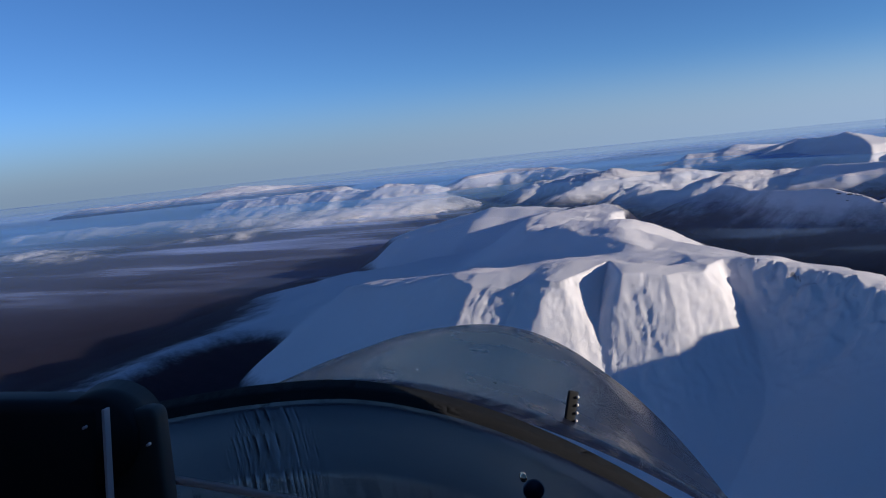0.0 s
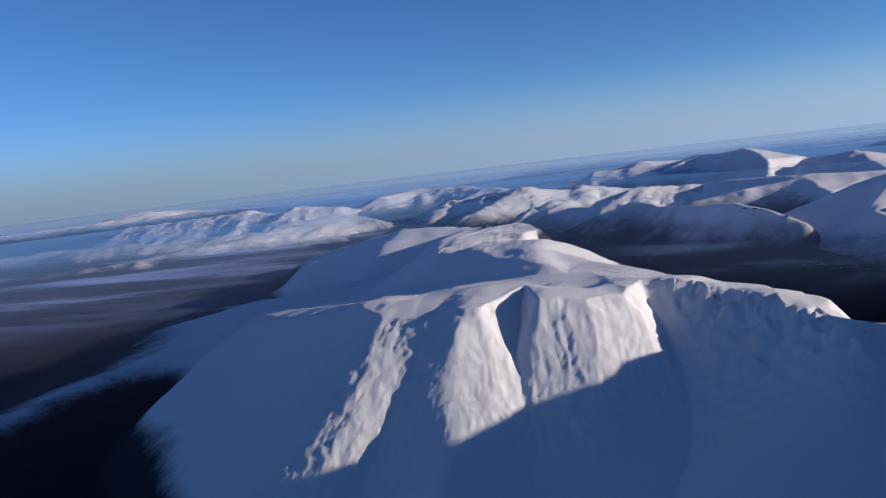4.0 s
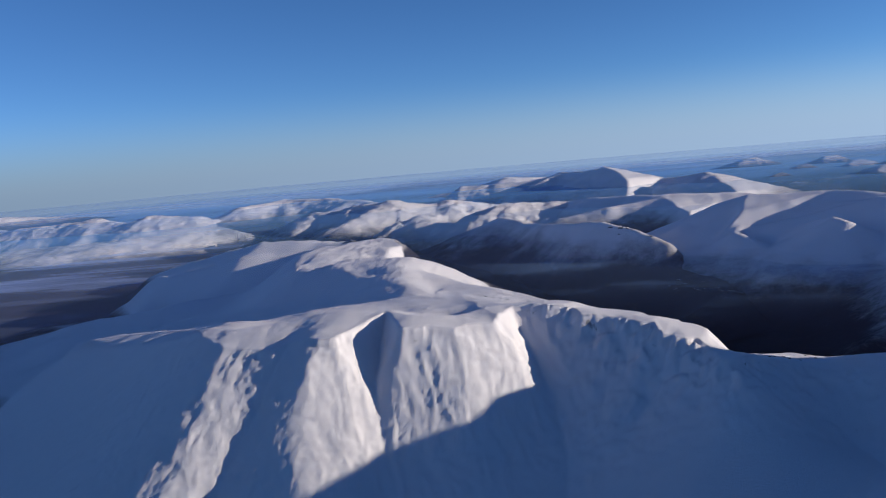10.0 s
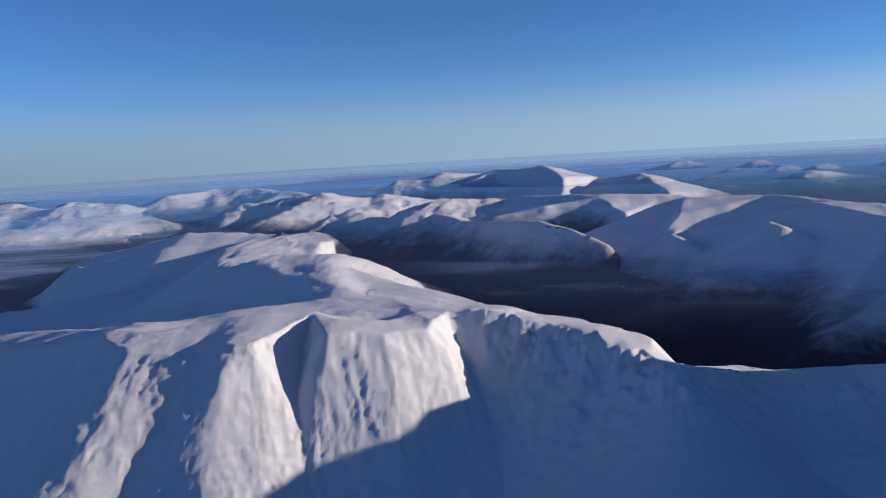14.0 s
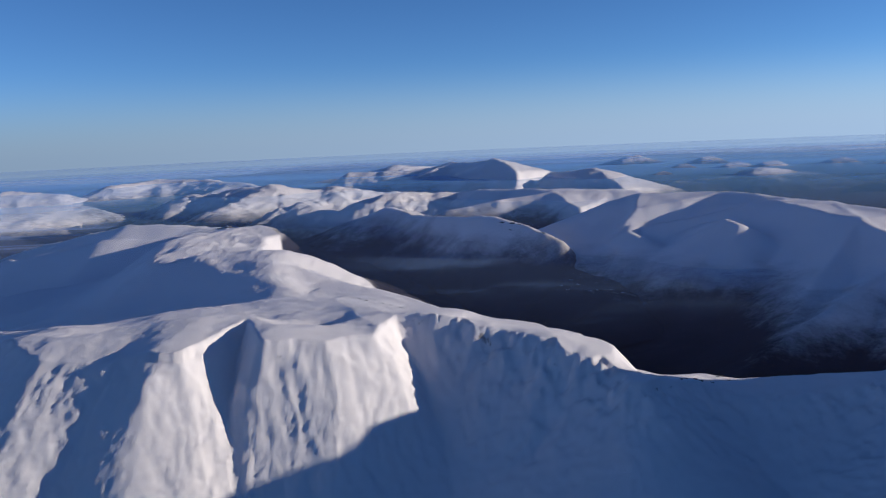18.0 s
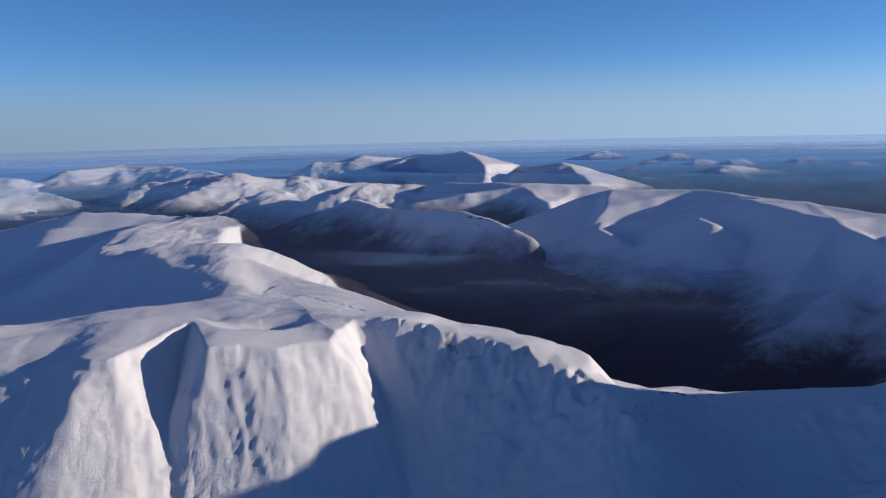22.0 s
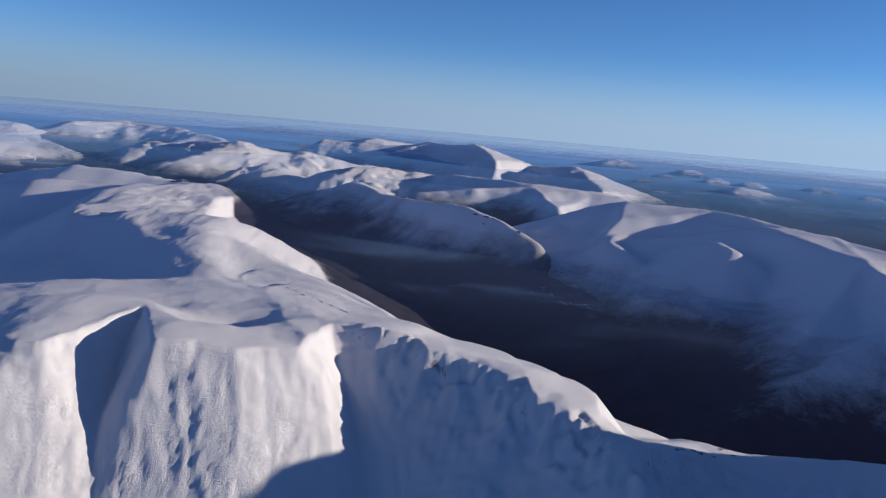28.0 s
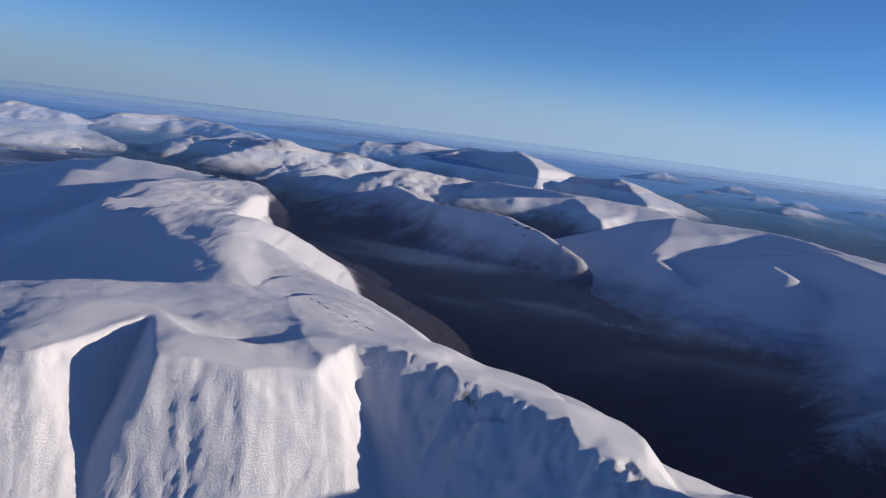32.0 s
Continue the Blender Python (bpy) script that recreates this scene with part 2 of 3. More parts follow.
def valley(x, y):
    """The low ground that the hills stand on, out to the horizon."""
    n = Noise(3)
    far = np.hypot(x, y - 60)
    low = 13 + 24 * step_up(x + 0.18 * y, -190, 10) - 14 * step_up(y, 900, 1500) * step_up(x, -600, 0)
    low = low + 3.5 * n.many(x, y, 160, 4)
    hills = np.maximum(0, n.many(x, y, 620, 6, 0.55)) * 6 * step_up(far, 1500, 2400) * (1 - 0.55 * step_up(far, 3600, 4700))
    knolls = np.maximum(0, n.ridged(x, y, 240, 4) - 0.45) * 16 * step_up(far, 1250, 1900) * step_up(n.many(x + 900, y, 1300, 2), -0.35, 0.3)
    return low + hills + knolls - 62 * (far / 4800) ** 2


GROUND_X, GROUND_Y = spaced(-4700, 4700, -360, 300, 7, 46), spaced(-3000, 4820, 60, 900, 7, 40)
gx, gy = np.meshgrid(GROUND_X, GROUND_Y)
gz = valley(gx, gy)
ground = land("ground", gx, gy, gz, np.hypot(gx, gy - 60) < 4680, MOOR)
tagged(ground, "snow-dusted brown heather moor of the valley floors", "ground", kind="structure")


SURFACES = []


def mountain(name, label, ridges, box, fine, coarse, seed, material, rough=1.0, gullies=1.0, near=None, corries=(), k=2.0, warp=4.0, wild=0.0, facets=()):
    """A hill of several ridges. box: west, east, south, north; near: the part of it with the finest grid."""
    west, east, south, north = box
    a, b, c, d = near or (west, west + 2 * fine, south, south + 2 * fine)
    if near:
        xs, ys = spaced(west, east, a, b, fine, coarse), spaced(south, north, c, d, fine, coarse)
    else:
        xs, ys = np.arange(west, east, fine), np.arange(south, north, fine)
    x, y = np.meshgrid(xs, ys)
    n = Noise(seed)
    wx, wy = x + warp * n.many(x, y, 45, 3), y + warp * n.many(y + 400, x, 45, 3)
    shaped = [ridge(wx, wy, *r) for r in ridges] + [facet(wx, wy, *f) for f in facets]
    z = soft_max([s[0] for s in shaped], k)
    away = np.minimum.reduce([s[1] for s in shaped])
    flank = step_up(away, 4, 40)
    rough = rough * (1 + wild * step_up(y, 320, 440))
    z = z + rough * (1.6 * n.many(x, y, 55, 3) + 0.6 * n.many(x, y, 12, 7, 0.68)) - gullies * flank * (1.5 * (1 - n.ridged(x, y, 46, 5, 0.55)) + 0.9 * (1 - n.ridged(x + 70, y, 15, 4, 0.6)))
    for rim, length, depth in corries:
        jag = 0.5 + 1.6 * step_up(x, -14, 4) * step_up(y, 212, 226)
        ux, uy = x + jag * n.many(x, y, 7, 4, 0.62), y + jag * n.many(y, x + 90, 7, 4, 0.62)
        inward, steep, top = hollow(ux, uy, rim)
        plain = hollow(x, y, rim)[0]
        inward = inward + 0.65 * step_up(plain, 2, 10) * (plain - inward)
        d = np.maximum(inward, 0)
        stretch = length * (1 + 2.4 * (1 - step_up(x, -96, -66)))
        ribs = n.ridged(x + 0.35 * y + 2.5 * n.many(x, y, 16, 2), y * 0.16, 4.2, 5, 0.66)
        wall = top + 0.8 - steep * stretch * (1 - np.exp(-d / stretch)) - depth * d + 0.34 * step_up(d, 0.3, 6) * (1 - step_up(d, 25, 45)) * step_up(steep, 1.0, 1.4) * (0.7 * ribs + 0.5 * n.many(x, y, 2.6, 4, 0.7))
        z = np.where(inward > 0, np.minimum(z, wall + 0.3 * step_up(d, 0.5, 5) * (1 - step_up(x, -84, -66)) * n.many(x, y, 5, 5, 0.7)), z)
    base = valley(x, y)
    keep = z > base - 4
    ob = land(name, x, y, np.where(keep, z, base - 6), keep, material)
    SURFACES.append((xs, ys, z))
    return tagged(ob, label, "mountain", group="snowy hills")


# the hill with the great corrie, nearest to the flight
CORRIE = [
    (-330, 420, 40, 0.4), (-262, 425, 46, 0.45), (-228, 388, 54.5, 0.5), (-208, 348, 62, 0.6), (-174, 320, 68, 0.7), (-148, 296, 75, 0.8), (-116, 268, 82.5, 0.85), (-108, 258, 82.3, 0.8),
    (-99, 252, 83, 0.68), (-89, 252, 84.4, 0.8), (-80, 250.5, 84.8, 0.8),
    (-72, 245, 82.6, 0.8), (-66.5, 245, 82.5, 1.4), (-61, 258, 87, 1.9), (-57, 265, 87.3, 1.9), (-49, 249.5, 87.5, 1.7), (-36, 251, 86.5, 1.35), (-26, 255, 85.5, 1.35), (-21, 264, 85, 1.7), (-13, 263.5, 85, 1.5), (-6, 261.5, 84, 1.3),
    (1, 258.5, 83, 1.2), (8, 255, 81.7, 1.1), (14, 251, 80.6, 1.0), (21.5, 245.5, 78.4, 0.95), (26, 238.5, 76.2, 0.9), (31, 233.5, 75, 0.8), (38, 241, 73.2, 0.7), (46, 246, 71, 0.6), (57, 246, 70.6, 0.6), (66, 244, 71.4, 0.6), (76, 243, 72, 0.6), (86, 240, 74, 0.7),
    (97, 233, 90, 1.1), (99, 222, 90, 1.0), (101, 200, 89, 0.8), (105, 160, 90, 0.7), (105, 120, 86, 0.6), (82, 60, 70, 0.6), (-40, 10, 55, 0.5), (-250, 60, 40, 0.4), (-340, 250, 36, 0.4),
]
CREST = [(-14, 265, 85.2), (-6, 262.5, 84.2), (1, 261.5, 83.5), (8, 258.5, 82.0), (14, 254.5, 80.9), (21.5, 249.5, 78.8), (25.5, 242, 76.7), (30.5, 237, 75.6), (38, 246, 73), (48, 253, 70.8)]
mountain(
    "corrie_mountain", "snow-covered mountain with a cliff-ringed corrie and a wind-packed plateau",
    [
        ([(-112, 268, 83), (-100, 262, 84), (-90, 266, 85.3), (-76, 266, 86.3), (-57, 268, 87), (-47, 256, 87.3), (-36, 257, 86.4), (-24, 267, 85.5), (-14, 265, 85.2), (-6, 262.5, 84.2), (1, 261.5, 83.5), (8, 258.5, 82.0), (14, 254.5, 80.9), (21.5, 249.5, 78.8), (25.5, 242, 76.7), (30.5, 237, 75.6), (38, 246, 73.2), (48, 253, 70.9), (57, 252, 70.8), (66, 250, 71.8), (75, 249, 72.4), (84, 246, 73), (94, 250, 72), (112, 252, 66)], 1.3, 0.3, 4),
        # unseen east arm, its height set to throw shade into the corrie
        ([(97, 239, 84), (101, 233, 93.5), (102, 227, 94.5), (102, 219, 92), (104, 200, 91), (108, 160, 92), (108, 120, 88), (90, 56, 72)], 0.9, 1.5, 2),
        (CREST[:5], 1.3, 0.6, 4, (15, 0.14)), (CREST[4:], 1.0, 0.6, 4, (7, 0.12)),
        ([(-100, 272, 82.5), (-82, 282, 84.5), (-55, 285, 84.5), (-32, 282, 84)], 0.6, 0.5, 13),
        ([(-104, 286, 81), (-85, 297, 82.5), (-60, 300, 83), (-42, 296, 82)], 0.65, 0.5, 12),
        ([(-45, 292, 82), (-56, 312, 82.5), (-64, 335, 84.5), (-74, 372, 85.4), (-80, 395, 85.2), (-92, 430, 80)], 0.42, 0.8, 7),
        ([(-90, 425, 80), (-106, 500, 72.5), (-116, 560, 70.5), (-112, 592, 70.5), (-140, 660, 66.8), (-188, 755, 61.5), (-227, 770, 61.6), (-279, 780, 63.7), (-363, 820, 47.4), (-433, 850, 30.2), (-460, 960, 36)], 0.42, 1.6, 4),
        ([(-92, 430, 79.5), (-106, 500, 72.8), (-116, 560, 71), (-112, 592, 71)], 0.6, 1.6, 4, (42, -0.07)),
        ([(-6, 275, 83.6), (-14, 300, 81), (-24, 322, 79.8), (-48, 350, 78.8), (-66, 376, 81), (-80, 402, 83)], 0.6, 1.4, 6, (26, -0.05)),
        ([(-74, 396, 85.5), (-100, 392, 82.5), (-122, 393, 79.5), (-152, 388, 66), (-195, 376, 50)], 0.55, 0.5, 6),
        ([(-172, 606, 72.5), (-166, 560, 75.5), (-158, 505, 75.5), (-153, 460, 75.5), (-150, 448, 70)], 0.22, 0.6, 3),
        ([(-105, 274, 84), (-138, 304, 77.4), (-160, 327, 73), (-182, 341, 70), (-204, 360, 65), (-222, 400, 56), (-245, 455, 40)], 0.5, 0.42, 8, (15, 0.13)),
        ([(-140, 604, 69), (-175, 606, 70.5), (-233, 610, 69.5), (-294, 622, 58), (-360, 720, 44)], 0.75, 0.3, 2),
        ([(-120, 480, 66), (-160, 450, 60), (-200, 436, 53), (-231, 442, 46), (-300, 480, 30), (-350, 520, 14)], 0.3, 0.2, 18),
        ([(-190, 545, 55), (-240, 530, 50), (-300, 540, 42), (-370, 590, 30)], 0.2, 0.26, 18),
        ([(-180, 490, 54), (-235, 485, 47), (-295, 500, 38), (-365, 540, 24)], 0.2, 0.2, 18),
        ([(-34, 288, 81.8), (-28, 308, 80), (-32, 328, 79.8), (-48, 350, 80.4), (-62, 365, 82)], 0.2, 0.9, 14),
        ([(-69, 266, 86.6), (-70, 251, 85), (-70, 241, 81)], 0.45, 0.6, 8),
        ([(-46, 272, 85.2), (-36, 273, 85.2), (-30, 274, 84.8)], 1.2, 1.2, 14),
    ],
    (-430, 190, 40, 980), 0.55, 6, 11, NEAR_SNOW, rough=0.3, gullies=0.22, near=(-130, 88, 205, 320), corries=[(CORRIE, 26, 0.16)], warp=1.5, wild=2.0,
)
mountain(
    "valley_mountain", "broad snowy mountain above a dark valley with shaded slopes and a sunlit shoulder",
    [
        ([(106, 548, 89.8), (128, 542, 90.5), (150, 526, 91), (162, 511, 90.3), (174, 492, 88.2), (184, 474, 87), (191, 452, 87), (198, 434, 85.2), (206, 410, 80), (216, 380, 70), (236, 345, 52)], 0.42, 0.5, 1.5),
        ([(212, 512, 75), (240, 505, 70), (290, 495, 64), (380, 500, 58)], 0.3, 0.3, 10),
        ([(107, 549, 89.6), (99, 530, 85.4)], 0.62, 0.62, 1.2),
        ([(92, 512, 76.5), (88, 499, 74.5), (92, 486, 73), (100, 466, 66), (110, 440, 54)], 0.5, 0.62, 3),
        ([(96, 470, 57.5), (108, 462, 60), (134, 448, 63), (168, 418, 59), (192, 386, 52)], 0.12, 0.42, 4),
        ([(123, 486, 79), (127, 467, 83), (131, 459, 81), (137, 451, 75.6), (142, 442, 70)], 0.5, 0.55, 0.8),
        ([(124, 440, 56), (116, 405, 49), (108, 370, 40)], 0.26, 0.26, 14),
        ([(172, 440, 59), (166, 400, 55), (156, 360, 50), (150, 330, 43)], 0.22, 0.22, 14),
        ([(104, 552, 88), (110, 620, 74), (150, 700, 66)], 0.4, 0.4, 12),
    ],
    (-20, 460, 310, 800), 1.8, 6, 21, FACING_SNOW, rough=0.28, gullies=0.3, k=1.0, warp=2.5,
    facets=[
        ([(107, 549, 90.0), (94, 518, 83.4), (147, 525, 90.4)], 1.0),
        ([(160, 491, 88.2), (174, 492, 88.2), (184, 474, 87)], 0.6), ([(160, 491, 88.2), (184, 474, 87), (166, 474, 86.9)], 0.6),
        ([(166, 474, 86.9), (184, 474, 87), (175, 427, 84.2)], 0.55), ([(184, 474, 87), (198, 434, 84.9), (175, 427, 84.2)], 0.55),
        ([(175, 427, 84.2), (198, 434, 84.9), (171, 388, 75)], 0.55), ([(198, 434, 84.9), (211, 400, 77), (171, 388, 75)], 0.55),
    ],
)
mountain(
    "spur_hill", "snowy hill with a sunlit rib running down to the valley",
    [
        ([(-45, 650, 79), (-28, 610, 78), (-2, 566, 79.5), (19, 540, 82), (34, 522, 79), (46, 505, 75.2), (53, 497, 71.5), (62, 486, 60)], 1.1, 0.8, 1.0),
        ([(50, 494, 61), (58, 480, 58.5), (68, 460, 58), (74, 440, 54), (80, 415, 46)], 0.7, 0.45, 5),
        ([(-45, 650, 79), (-10, 585, 74), (4, 578, 73), (14, 560, 64)], 0.45, 0.62, 4),
        ([(-45, 650, 79), (-70, 690, 70), (-90, 730, 52)], 0.4, 0.62, 6),
    ],
    (-150, 140, 400, 780), 2.0, 6, 31, SPUR_SNOW, rough=0.5, gullies=0.6, k=1.2, warp=2.5,
)
mountain(
    "plateau_hill", "flat-topped snowy hill with a bright corrie face",
    [([(9, 880, 71.4), (28, 850, 76.5), (83, 812, 76.6), (124, 800, 74.4), (166, 785, 71.6), (204, 770, 67)], 0.4, 0.55, 3), ([(120, 700, 52), (112, 690, 56), (122, 676, 58), (140, 668, 54)], 0.5, 0.5, 2)],
    (-120, 330, 600, 960), 2.2, 8, 41, FACING_SNOW, rough=0.5, gullies=0.5,
    facets=[([(87, 800, 75.4), (166, 840, 70), (104, 732, 65)], 0.7), ([(87, 800, 75.4), (166, 785, 71.8), (166, 840, 70)], 0.5)],
)
mountain(
    "knuckle_hill", "rounded snowy hill with rocky sunlit flanks",
    [([(-150, 905, 68), (-107, 858, 58), (-63, 862, 75), (-1, 880, 73), (45, 910, 64)], 0.42, 0.45, 9), ([(-63, 862, 75), (-85, 840, 62), (-100, 820, 50)], 0.5, 0.5, 6)],
    (-260, 150, 740, 1020), 2.4, 8, 51, FAR_SNOW, rough=1.7, gullies=1.8,
)
mountain(
    "domed_hill", "domed white hill with a shaded near side",
    [([(-320, 1032, 57), (-318, 1100, 68), (-210, 1052, 78), (-160, 1072, 68), (-139, 1080, 70), (-60, 1120, 60)], 0.4, 0.42, 12), ([(-210, 1052, 78), (-248, 975, 60), (-253, 955, 44)], 0.45, 0.45, 8)],
    (-450, 60, 880, 1240), 2.8, 9, 61, FAR_SNOW, rough=1.8, gullies=1.8,
)
mountain(
    "summit_massif", "distant snowy massif with a sharp sunlit summit",
    [
        ([(-164, 1500, 73), (-70, 1480, 70), (13, 1480, 82), (55, 1350, 86), (75, 1277, 91.5), (149, 1262, 69.5), (172, 1200, 70), (197, 1150, 76.5), (302, 1125, 46)], 0.62, 0.55, 2),
        ([(13, 1480, 82), (-20, 1400, 74), (-60, 1330, 56)], 0.4, 0.4, 6),
    ],
    (-320, 420, 900, 1640), 3.0, 10, 71, FAR_SNOW, rough=0.8, gullies=1.0,
    facets=[([(74, 1277, 92.1), (149, 1262, 70.2), (98, 1190, 77)], 0.8), ([(197, 1150, 77.1), (302, 1125, 46.6), (206, 1040, 58.5)], 0.6)],
)
mountain(
    "northern_hill", "low white hill near the horizon",
    [([(-260, 1700, 46), (-95, 1705, 75), (0, 1760, 66), (120, 1800, 50)], 0.34, 0.36, 10)],
    (-420, 260, 1560, 1920), 7, 10, 81, FAR_SNOW, rough=1.2, gullies=2.0,
)
mountain(
    "long_hill", "long white hill beyond the moor",
    [([(-605, 1430, 46), (-582, 1440, 58), (-574, 1480, 66), (-563, 1540, 67.5), (-535, 1620, 69.3), (-431, 1560, 67.5), (-362, 1480, 64), (-287, 1380, 58), (-233, 1330, 50)], 0.36, 0.3, 8), ([(-535, 1620, 69), (-500, 1520, 58), (-480, 1440, 46)], 0.34, 0.34, 6), ([(-362, 1480, 64), (-370, 1420, 56), (-400, 1350, 44)], 0.34, 0.34, 6)],
    (-800, -60, 1180, 1800), 4, 10, 91, FAR_SNOW, rough=1.3, gullies=1.6,
)
mountain(
    "bright_hill", "bright snowy twin peaks above low cloud",
    [([(-1150, 1500, 58), (-950, 1452, 61), (-840, 1450, 67), (-756, 1402, 59), (-709, 1408, 68), (-634, 1402, 62), (-560, 1420, 44)], 0.34, 0.38, 9), ([(-840, 1450, 67), (-820, 1380, 50), (-800, 1300, 34)], 0.4, 0.4, 8), ([(-709, 1408, 68), (-700, 1340, 48), (-720, 1270, 30)], 0.4, 0.4, 8)],
    (-1320, -440, 1180, 1620), 3.4, 10, 101, LOW_SNOW, rough=1.9, gullies=0.3,
)
mountain(
    "western_hill", "far white hill on the skyline",
    [([(-1900, 1780, 54), (-1588, 1900, 58), (-1463, 2000, 70), (-1429, 2100, 62), (-1243, 2200, 40)], 0.3, 0.3, 14), ([(-1800, 2250, 58), (-1737, 2300, 66), (-1620, 2420, 50)], 0.3, 0.3, 12)],
    (-2150, -1000, 1600, 2600), 10, 10, 121, FAR_SNOW, rough=1.4, gullies=2.4,
)
mountain(
    "eastern_hill", "low distant hill with snow on its crest",
    [([(400, 1390, 40), (470, 1385, 47), (507, 1392, 57), (560, 1410, 49), (640, 1440, 38)], 0.34, 0.34, 6), ([(300, 1290, 38), (345, 1300, 47), (390, 1320, 40)], 0.34, 0.34, 5), ([(560, 1180, 36), (610, 1170, 45), (660, 1190, 38)], 0.34, 0.34, 5)],
    (180, 800, 820, 1650), 6, 10, 131, FAR_SNOW, rough=1.3, gullies=2.0,
)
for east, north, high, wide in ((457, 2048, 62, 60), (586, 1882, 58, 50), (474, 1694, 52, 34), (561, 1655, 55, 40), (625, 1639, 54, 36), (762, 1654, 55, 44), (800, 1540, 50, 46), (380, 1500, 50, 30)):
    mountain(
        "snow_knoll", "small white-capped hill on the hazy blue plain",
        [([(east - wide, north + 14, high - 14), (east - 0.3 * wide, north, high - 2), (east + 0.2 * wide, north + 6, high), (east + wide, north + 20, high - 15)], 0.4, 0.4, 3)],
        (east - 2.4 * wide, east + 2.4 * wide, north - 110, north + 110), 4.5, 10, 150 + east % 17, FAR_SNOW, rough=1.2, gullies=1.6,
    )
# mountain added out of view to cast shade on the valley
mountain(
    "unseen_shade_mountain", "unseen snowy mountain added to shade the valley",
    [([(330, 220, 84), (312, 310, 104), (300, 385, 103), (300, 424, 100), (304, 438, 95), (310, 450, 86), (334, 470, 76)], 0.9, 0.95, 8)],
    (160, 560, 120, 640), 6, 10, 141, FAR_SNOW, rough=1.2,
)


# ---- mist over the low ground, and air haze painted on tinted sheets ----
def mist_sheet(name, label, low, inner, outer, density, streak, centre, seed, colour, box=None, far_colour=None, thins_out=False):
    """Thin mist or painted air haze: a gently waving tinted sheet that is denser in streaks and thins out at its edges.
    """
    m, t, out = graph(name)
    t.nodes.remove(out)
    geo = t.nodes.new("ShaderNodeNewGeometry")
    shift = t.nodes.new("ShaderNodeVectorMath")
    shift.operation = "SUBTRACT"
    shift.inputs[1].default_value = (*centre, 0)
    t.links.new(geo.outputs["Position"], shift.inputs[0])
    flat = t.nodes.new("ShaderNodeVectorMath")
    flat.operation = "MULTIPLY"
    flat.inputs[1].default_value = (1, 1, 0)
    t.links.new(shift.outputs[0], flat.inputs[0])
    length = t.nodes.new("ShaderNodeVectorMath")
    length.operation = "LENGTH"
    t.links.new(flat.outputs[0], length.inputs[0])
    stretched = t.nodes.new("ShaderNodeVectorMath")
    stretched.operation = "MULTIPLY"
    stretched.inputs[1].default_value = streak
    t.links.new(geo.outputs["Position"], stretched.inputs[0])
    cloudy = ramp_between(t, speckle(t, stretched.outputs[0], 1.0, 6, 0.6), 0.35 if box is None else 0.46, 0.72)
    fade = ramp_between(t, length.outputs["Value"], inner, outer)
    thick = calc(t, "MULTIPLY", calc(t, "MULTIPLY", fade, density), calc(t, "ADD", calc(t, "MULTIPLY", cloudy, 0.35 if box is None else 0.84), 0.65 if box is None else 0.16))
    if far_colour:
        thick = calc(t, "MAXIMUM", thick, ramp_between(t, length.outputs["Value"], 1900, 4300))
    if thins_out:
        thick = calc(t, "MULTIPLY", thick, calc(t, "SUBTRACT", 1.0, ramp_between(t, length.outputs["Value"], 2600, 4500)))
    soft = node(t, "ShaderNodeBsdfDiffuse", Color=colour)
    # painted haze: the colour pales with distance to meet the sky
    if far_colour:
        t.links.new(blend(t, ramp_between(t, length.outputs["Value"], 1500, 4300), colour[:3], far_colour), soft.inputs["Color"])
    clear = t.nodes.new("ShaderNodeBsdfTransparent")
    both = t.nodes.new("ShaderNodeMixShader")
    t.links.new(thick, both.inputs[0])
    t.links.new(clear.outputs[0], both.inputs[1])
    t.links.new(soft.outputs[0], both.inputs[2])
    t.links.new(both.outputs[0], t.nodes["Material Output"].inputs["Surface"])
    west, east, south, north = box or (-4700, 4700, -4000, 4800)
    x, y = np.meshgrid(np.linspace(west, east, 140), np.linspace(south, north, 140))
    n = Noise(seed)
    z = low + 3 * n.many(x, y, 700, 3) * (1 - step_up(np.hypot(x, y), 2000, 3400)) - 62 * (np.hypot(x, y - 60) / 4800) ** 2
    reach = np.hypot(x - centre[0], y - centre[1])
    keep = ((reach > inner - 40) & (reach < 4840)) if box is None else reach < inner + 150
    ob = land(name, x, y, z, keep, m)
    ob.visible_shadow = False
    return tagged(ob, label, "mist", kind="stuff")


